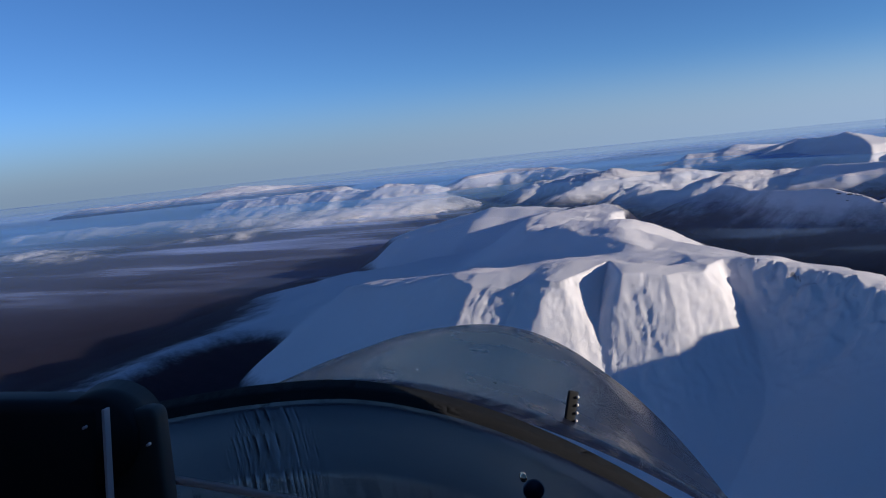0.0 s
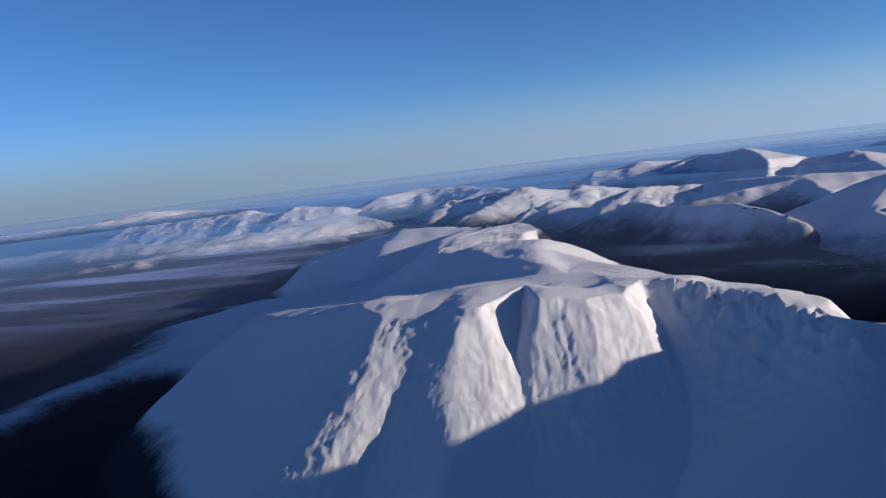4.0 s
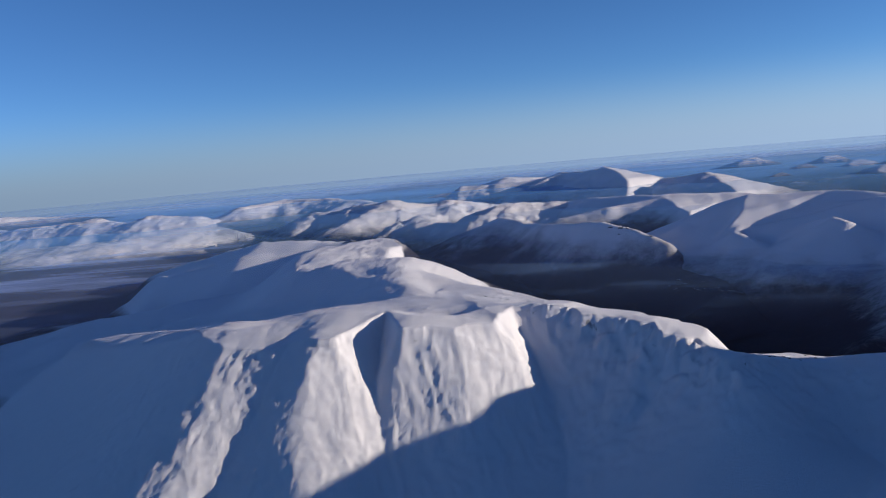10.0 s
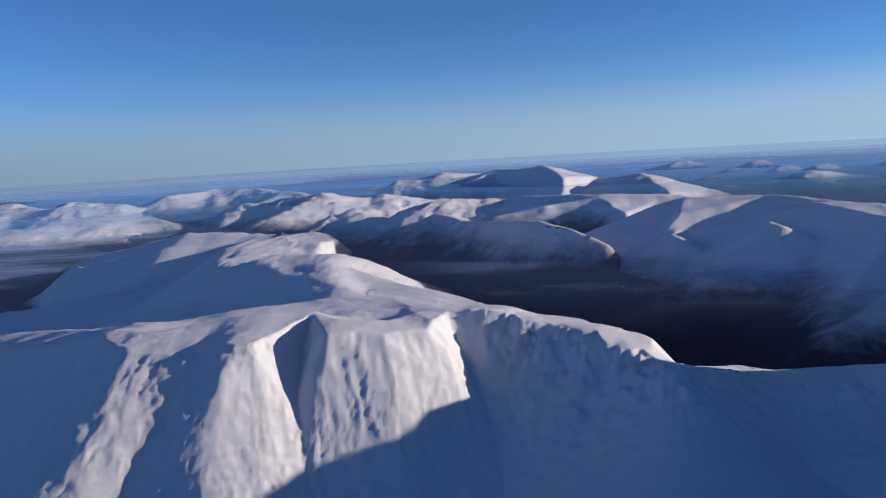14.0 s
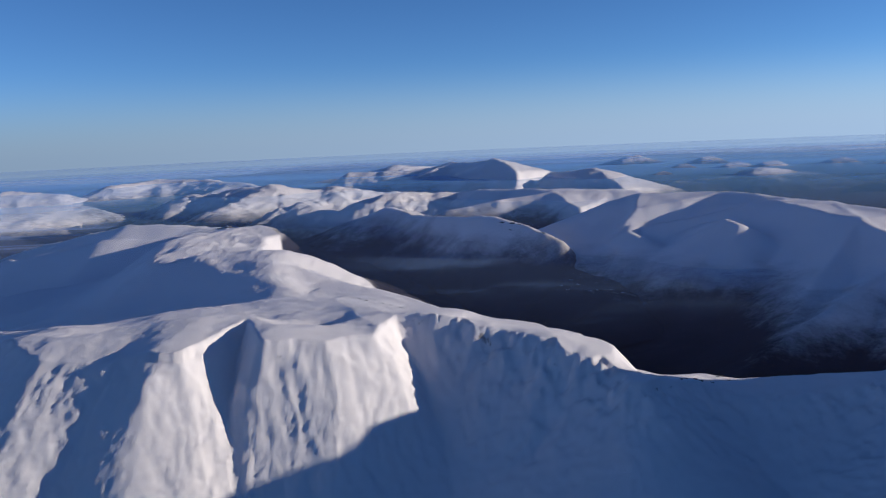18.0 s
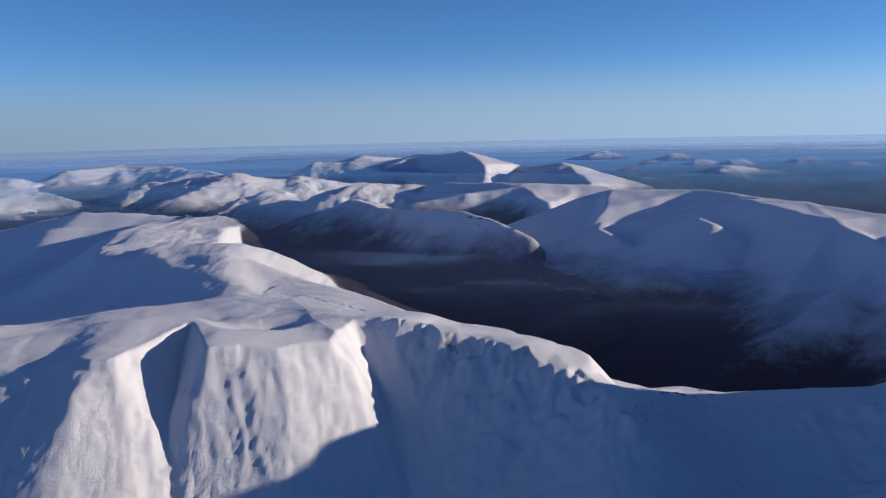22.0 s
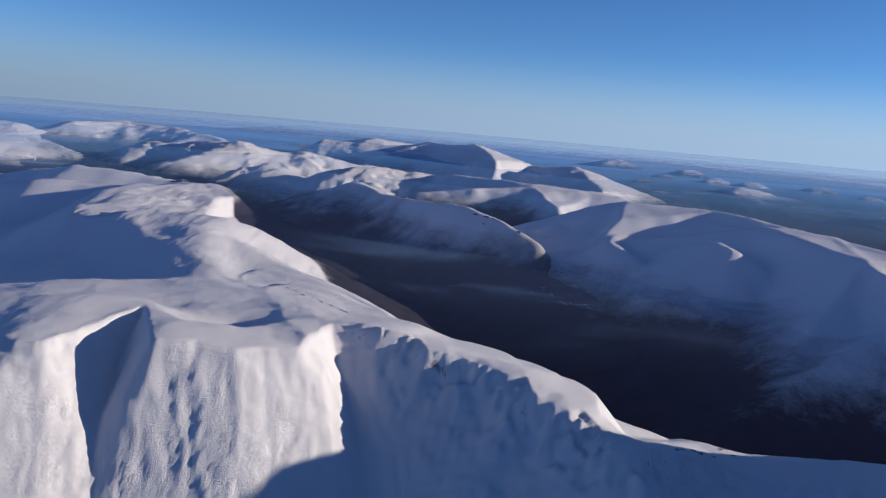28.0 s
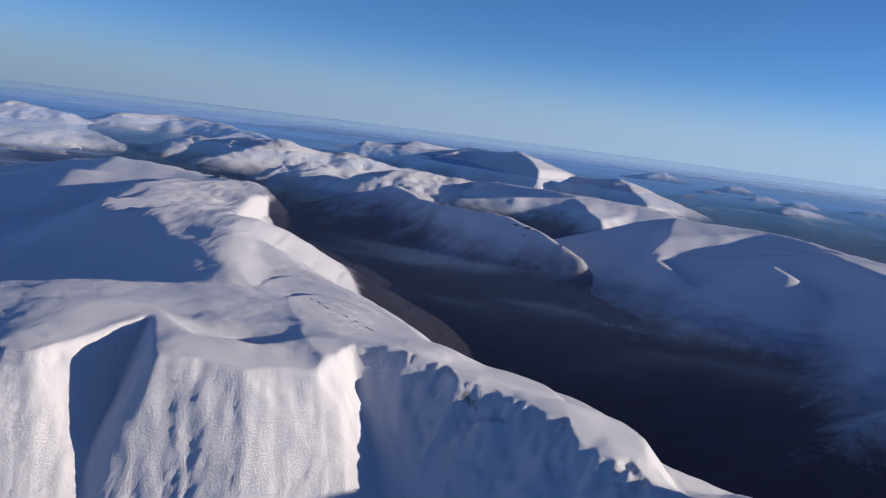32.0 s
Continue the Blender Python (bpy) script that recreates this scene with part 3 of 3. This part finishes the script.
def fog():
    """Dense lit fog that frays into clear air at its lower edge."""
    m, t, out = graph("lit_fog")
    t.nodes.remove(out)
    geo, at = t.nodes.new("ShaderNodeNewGeometry"), t.nodes.new("ShaderNodeSeparateXYZ")
    t.links.new(geo.outputs["Position"], at.inputs[0])
    frayed = calc(t, "MULTIPLY", calc(t, "SUBTRACT", speckle(t, geo.outputs["Position"], 0.016, 6, 0.65), 0.5), 34.0)
    thick = ramp_between(t, calc(t, "ADD", at.outputs[2], frayed), 19, 31)
    white = node(t, "ShaderNodeBsdfDiffuse", Color=(0.84, 0.80, 0.82, 1))
    through_it = node(t, "ShaderNodeBsdfTranslucent", Color=(0.90, 0.89, 0.92, 1))
    clear = t.nodes.new("ShaderNodeBsdfTransparent")
    body, both = t.nodes.new("ShaderNodeMixShader"), t.nodes.new("ShaderNodeMixShader")
    body.inputs[0].default_value = 0.3
    t.links.new(white.outputs[0], body.inputs[1])
    t.links.new(through_it.outputs[0], body.inputs[2])
    torn = ramp_between(t, speckle(t, geo.outputs["Position"], 0.03, 7, 0.68), 0.30, 0.62)
    t.links.new(calc(t, "MULTIPLY", thick, calc(t, "ADD", calc(t, "MULTIPLY", torn, 0.6), 0.34)), both.inputs[0])
    t.links.new(clear.outputs[0], both.inputs[1])
    t.links.new(body.outputs[0], both.inputs[2])
    t.links.new(both.outputs[0], t.nodes["Material Output"].inputs["Surface"])
    return m


def fog_bank(label, line, west_slope, east_slope, box, seed):
    """A long billowing bank of fog along a line."""
    x, y = np.meshgrid(np.arange(box[0], box[1], 5), np.arange(box[2], box[3], 5))
    n = Noise(seed)
    z, away = ridge(x + 26 * n.many(x, y, 130, 3), y + 26 * n.many(y, x, 130, 3), line, west_slope, east_slope, 24)
    z = z + 7.0 * np.abs(n.many(x, y, 90, 5)) + 1.0 * np.abs(n.many(x, y, 17, 4, 0.6)) - 4
    ob = land("fog_bank", x, y, z, z > 8, FOG)
    ob.visible_shadow = False
    return tagged(ob, label, "fog", kind="stuff")


FOG = fog()
fog_bank("long white bank of fog at the foot of the bright hills", [(-980, 1010, 22), (-809, 1060, 30), (-710, 1210, 36), (-640, 1300, 46), (-600, 1368, 52), (-570, 1420, 44)], 0.22, 0.34, (-1300, -360, 860, 1560), 111)
fog_bank("white fog lying between the far hills", [(-1500, 1250, 34), (-1150, 1290, 38), (-900, 1260, 36), (-720, 1300, 38)], 0.2, 0.34, (-1700, -600, 1040, 1460), 112)
fog_bank("torn bank of fog on the moor", [(-1350, 880, 22), (-1120, 930, 29), (-930, 880, 24)], 0.16, 0.26, (-1560, -760, 700, 1080), 113)
# faint tinted sheet added under the flight to brighten the dark ground
mist_sheet("shadow_lift_sheet", "faint violet sheet added below the flight to lift the shadows", 97, 55, 260, 0.085, (0.002, 0.004, 0.004), (-8, 64), 61, (0.42, 0.46, 0.85, 1), thins_out=True)
# distance haze painted in by three tinted sheets
mist_sheet("haze_tint_layer", "blue tinted sheet that paints haze over the distant hills", 70, 230, 1500, 0.46, (0.0012, 0.004, 0.004), (-8, 64), 81, (0.26, 0.53, 0.94, 1), thins_out=True)
mist_sheet("far_haze_tint", "blue tinted sheet that paints haze over the far summits", 96, 450, 1500, 0.30, (0.0012, 0.003, 0.004), (-8, 64), 64, (0.30, 0.54, 0.95, 1), thins_out=True)
mist_sheet("horizon_haze_tint", "tinted sheet that paints pale haze over the far horizon", 52, 500, 2100, 0.93, (0.0008, 0.003, 0.004), (-8, 64), 63, (0.32, 0.57, 0.90, 1), far_colour=(0.80, 0.88, 0.98))
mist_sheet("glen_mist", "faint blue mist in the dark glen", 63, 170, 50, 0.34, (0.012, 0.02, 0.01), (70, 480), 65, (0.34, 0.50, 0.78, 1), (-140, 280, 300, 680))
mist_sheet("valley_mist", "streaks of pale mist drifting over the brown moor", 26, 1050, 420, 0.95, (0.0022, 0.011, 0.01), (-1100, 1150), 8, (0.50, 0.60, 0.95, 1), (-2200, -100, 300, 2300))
mist_sheet("cloud_bank", "pale cloud bank lying along the horizon", 66, 950, 300, 0.95, (0.0022, 0.012, 0.006), (1500, 2250), 9, (0.95, 0.93, 0.93, 1), (450, 2700, 1200, 3300))


# ---- rock that stands out of the snow ----
def height(x, y):
    """The height of the hills at a place on the plan."""
    best = -1e3
    for xs, ys, z in SURFACES:
        if xs[0] < x < xs[-1] and ys[0] < y < ys[-1]:
            i, j = np.searchsorted(xs, x) - 1, np.searchsorted(ys, y) - 1
            u, v = (x - xs[i]) / (xs[i + 1] - xs[i]), (y - ys[j]) / (ys[j + 1] - ys[j])
            best = max(best, (1 - v) * ((1 - u) * z[j, i] + u * z[j, i + 1]) + v * ((1 - u) * z[j + 1, i] + u * z[j + 1, i + 1]))
    return best


def rock_face():
    m, t, out = graph("bare_rock")
    geo = t.nodes.new("ShaderNodeNewGeometry")
    up = t.nodes.new("ShaderNodeSeparateXYZ")
    t.links.new(geo.outputs["Normal"], up.inputs[0])
    fine, coarse = speckle(t, geo.outputs["Position"], 2.6, 6, 0.7), speckle(t, geo.outputs["Position"], 0.5, 4)
    stone = blend(t, fine, (0.035, 0.032, 0.034), (0.13, 0.12, 0.115))
    lying = ramp_between(t, calc(t, "ADD", up.outputs[2], calc(t, "MULTIPLY", calc(t, "SUBTRACT", coarse, 0.5), 0.9)), 0.85, 1.05)
    t.links.new(blend(t, lying, stone, (0.68, 0.68, 0.70)), out.inputs["Base Color"])
    out.inputs["Roughness"].default_value = 0.85
    bump = node(t, "ShaderNodeBump", Strength=0.6, Distance=0.3)
    t.links.new(fine, bump.inputs["Height"])
    t.links.new(bump.outputs[0], out.inputs["Normal"])
    return m


ROCK = rock_face()
CRAGS = []
dice = random.Random(4)
for shape in range(5):
    bm = bmesh.new()
    bmesh.ops.create_icosphere(bm, subdivisions=3, radius=1)
    for v in bm.verts:
        n = noise.fractal(v.co * 1.3 + Vector((9.1 * shape, 0, 0)), 1.0, 2.1, 4)
        v.co *= 1 + 0.45 * n
        v.co.z = v.co.z * 0.8 if v.co.z > 0 else v.co.z * 0.5
    me = bpy.data.meshes.new("crag")
    bm.to_mesh(me)
    bm.free()
    me.materials.append(ROCK)
    CRAGS.append(me)


def crag(x, y, long, wide, tall, turn, label, sink=0.25):
    ob = new("crag", dice.choice(CRAGS))
    ob.matrix_world = pose(x, y, height(x, y) - sink * tall, 0, 0, turn) @ Matrix.Diagonal((long, wide, tall, 1))
    return tagged(ob, label, "crag", group="rock outcrops")


def crag_line(ax, ay, bx, by, count, long, wide, tall, label, spread=1.0):
    turn = math.degrees(math.atan2(by - ay, bx - ax))
    for i in range(count):
        f = (i + dice.uniform(0.1, 0.9)) / count
        k = dice.uniform(0.5, 1.3)
        crag(ax + f * (bx - ax) + dice.gauss(0, spread), ay + f * (by - ay) + dice.gauss(0, spread), long * k, wide * k, tall * k, turn + dice.uniform(-25, 25), label)


crag_line(62, 448, 76, 436, 8, 2.4, 0.55, 0.7, "dark crag half buried in a shaded snow slope", 1.2)
crag_line(44, 466, 66, 452, 8, 1.8, 0.5, 0.6, "dark crag half buried in a shaded snow slope", 3.0)
crag_line(24, 532, 42, 506, 10, 2.0, 0.6, 0.7, "dark crag at the edge of the snow", 4.0)
crag_line(40, 248, 58, 251, 10, 0.5, 0.3, 0.22, "small wind-scoured rock on the snowy col", 1.8)
crag_line(-38, 308, -16, 279, 12, 0.8, 0.2, 0.2, "low rock ledge on the snow plateau", 0.35)
crag_line(-196, 757, -184, 752, 4, 3.5, 2.6, 2.4, "summit tor of bare rock", 1.5)


# ---- the aircraft, where the flight begins ----
def part(name, bm, material, parent, label="", smooth=True):
    me = bpy.data.meshes.new(name)
    bmesh.ops.recalc_face_normals(bm, faces=bm.faces)
    bm.to_mesh(me)
    bm.free()
    me.materials.append(material)
    me.polygons.foreach_set("use_smooth", np.full(len(me.polygons), smooth))
    ob = new(name, me)
    ob.parent = parent
    return tagged(ob, label)


def paint(name, colour, rough, metal=0.0, coat=0.0):
    m, t, out = graph(name)
    where = t.nodes.new("ShaderNodeTexCoord").outputs["Object"]
    worn = speckle(t, where, 90, 5, 0.65)
    t.links.new(blend(t, worn, tuple(c * 0.8 for c in colour), tuple(min(1, c * 1.2) for c in colour)), out.inputs["Base Color"])
    smudge = speckle(t, where, 35, 4)
    t.links.new(calc(t, "ADD", calc(t, "MULTIPLY", smudge, 0.2), rough - 0.1), out.inputs["Roughness"])
    out.inputs["Metallic"].default_value, out.inputs["Coat Weight"].default_value = metal, coat
    return m


COWL_PAINT = paint("grey_cowl_paint", (0.016, 0.021, 0.050), 0.26, 0.0, 0.2)
RUBBER = paint("black_rubber", (0.010, 0.010, 0.012), 0.88)
SHIELD = paint("dark_glare_shield", (0.010, 0.014, 0.040), 0.42, 0.0, 0.1)
BLACK = paint("black_plastic", (0.004, 0.004, 0.005), 0.65)
OLIVE = paint("worn_olive_metal", (0.03, 0.027, 0.02), 0.6)
TRIM = paint("pale_trim_paint", (0.6, 0.54, 0.51), 0.5)
BRASS = paint("polished_brass", (0.85, 0.65, 0.4), 0.2, 1.0)


def sheet(rows, thick):
    """A closed shell through rows of points, with a thickness."""
    bm = bmesh.new()
    grid = [[bm.verts.new(p) for p in row] for row in rows]
    for a, b in zip(grid, grid[1:]):
        for i in range(len(a) - 1):
            bm.faces.new((a[i], a[i + 1], b[i + 1], b[i]))
    bmesh.ops.solidify(bm, geom=bm.faces[:], thickness=thick)
    return bm


def block(w, h, d, at, bevel, turn=0.0):
    bm = bmesh.new()
    bmesh.ops.create_cube(bm, size=1, matrix=Matrix.Translation(at) @ Matrix.Rotation(turn, 4, "Z") @ Matrix.Diagonal((w, h, d, 1)))
    bmesh.ops.bevel(bm, geom=bm.edges[:], offset=bevel, segments=3, affect="EDGES", profile=0.5)
    return bm


def knob(radius, depth, at, cuts=20):
    bm = bmesh.new()
    bmesh.ops.create_cone(bm, cap_ends=True, segments=cuts, radius1=radius, radius2=radius * 0.85, depth=depth, matrix=Matrix.Translation(at))
    return bm


# built in the axes of the camera's first pose: x right, y up, z back, in tenths of a metre
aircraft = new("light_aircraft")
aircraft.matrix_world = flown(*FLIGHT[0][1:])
tagged(aircraft, "grey-nosed light aircraft in flight with a dark cockpit coaming", "aircraft")


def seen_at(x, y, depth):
    """The place at that depth ahead of the camera's first pose; x and y are pixels of its picture."""
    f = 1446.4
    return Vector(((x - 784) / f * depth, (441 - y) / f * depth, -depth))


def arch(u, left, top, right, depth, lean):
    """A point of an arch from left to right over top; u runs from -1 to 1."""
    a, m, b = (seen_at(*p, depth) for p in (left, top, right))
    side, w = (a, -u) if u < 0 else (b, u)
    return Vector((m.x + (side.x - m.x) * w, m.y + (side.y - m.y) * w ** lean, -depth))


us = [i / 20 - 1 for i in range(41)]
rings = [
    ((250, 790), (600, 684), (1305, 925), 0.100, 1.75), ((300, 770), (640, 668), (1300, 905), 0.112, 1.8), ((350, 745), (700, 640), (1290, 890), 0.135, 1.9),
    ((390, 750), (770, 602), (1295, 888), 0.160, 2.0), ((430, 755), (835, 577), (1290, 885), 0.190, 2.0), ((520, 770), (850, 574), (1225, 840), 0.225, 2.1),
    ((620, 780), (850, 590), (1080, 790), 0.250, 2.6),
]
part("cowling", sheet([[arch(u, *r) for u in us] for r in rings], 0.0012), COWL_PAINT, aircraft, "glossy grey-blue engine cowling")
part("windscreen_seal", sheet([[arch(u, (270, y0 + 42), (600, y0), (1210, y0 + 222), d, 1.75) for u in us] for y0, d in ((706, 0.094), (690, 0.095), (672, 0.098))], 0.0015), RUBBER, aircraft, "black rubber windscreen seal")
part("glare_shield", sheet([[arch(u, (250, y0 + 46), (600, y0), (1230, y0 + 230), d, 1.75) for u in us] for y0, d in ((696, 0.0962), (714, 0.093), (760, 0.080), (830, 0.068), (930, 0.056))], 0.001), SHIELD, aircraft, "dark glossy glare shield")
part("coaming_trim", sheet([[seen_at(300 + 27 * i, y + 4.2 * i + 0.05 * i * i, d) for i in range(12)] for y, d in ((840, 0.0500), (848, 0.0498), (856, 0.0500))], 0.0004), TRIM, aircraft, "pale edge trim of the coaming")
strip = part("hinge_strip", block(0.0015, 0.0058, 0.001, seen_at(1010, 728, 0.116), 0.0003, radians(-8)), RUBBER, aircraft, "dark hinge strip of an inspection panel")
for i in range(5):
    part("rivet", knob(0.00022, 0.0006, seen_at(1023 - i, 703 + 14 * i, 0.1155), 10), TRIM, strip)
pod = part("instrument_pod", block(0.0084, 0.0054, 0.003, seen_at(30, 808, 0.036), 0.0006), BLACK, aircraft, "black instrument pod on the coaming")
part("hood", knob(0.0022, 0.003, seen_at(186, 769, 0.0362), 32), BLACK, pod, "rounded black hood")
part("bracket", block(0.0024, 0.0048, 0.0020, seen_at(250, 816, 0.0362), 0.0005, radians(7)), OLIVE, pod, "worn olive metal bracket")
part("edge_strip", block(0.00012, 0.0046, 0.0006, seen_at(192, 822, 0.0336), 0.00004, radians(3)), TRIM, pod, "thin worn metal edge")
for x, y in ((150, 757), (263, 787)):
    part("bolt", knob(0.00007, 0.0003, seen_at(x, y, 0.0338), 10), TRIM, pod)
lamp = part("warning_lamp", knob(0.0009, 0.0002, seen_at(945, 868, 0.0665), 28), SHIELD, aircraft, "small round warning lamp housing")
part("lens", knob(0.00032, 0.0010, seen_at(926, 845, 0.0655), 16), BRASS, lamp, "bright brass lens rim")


def ellipse(x, y, w, h, z, cuts=24):
    return [Vector((x + w * math.cos(a), y + h * math.sin(a), z)) for a in (2 * math.pi * i / cuts for i in range(cuts + 1))]


# the rest of the aircraft, added out of view behind and beside the pilot
part("fuselage", sheet([ellipse(-0.004, -0.045, w, h, z) for z, w, h in ((0.13, 0.052, 0.060), (0.2, 0.048, 0.055), (0.32, 0.036, 0.042), (0.48, 0.022, 0.028), (0.58, 0.010, 0.016))], 0.001), COWL_PAINT, aircraft, "tapering grey fuselage")
for side in (-1, 1):
    # unseen side panel added to keep the sun off the cockpit
    part("cabin_shade_side", block(0.003, 0.108, 0.21, Vector((side * 0.058, -0.024, 0.045)), 0.001), COWL_PAINT, aircraft, "unseen painted cabin side added to shade the cockpit")
    part("wing", sheet([[Vector((side * x, -0.075 + t, z0 + c)) for c, t in ((-0.06, 0.0), (-0.04, 0.008), (0.0, 0.010), (0.06, 0.004), (0.09, 0.0))] for x, z0 in ((0.06, 0.03), (0.25, 0.035), (0.46, 0.045))], 0.004), COWL_PAINT, aircraft, "low grey wing")
    part("tailplane", sheet([[Vector((side * x, -0.04, z0 + c)) for c in (-0.03, 0.0, 0.04)] for x, z0 in ((0.01, 0.55), (0.16, 0.565))], 0.003), COWL_PAINT, aircraft, "grey tailplane")
# unseen roof panel, added to shade the cockpit from above
part("cabin_shade_roof", block(0.112, 0.003, 0.11, Vector((0, 0.028, 0.09)), 0.001), COWL_PAINT, aircraft, "unseen cabin roof added to shade the cockpit")
part("fin", sheet([[Vector((0, y, z0 + c)) for c in (-0.03, 0.0, 0.05)] for y, z0 in ((-0.03, 0.55), (0.09, 0.59))], 0.003), COWL_PAINT, aircraft, "upright grey tail fin")
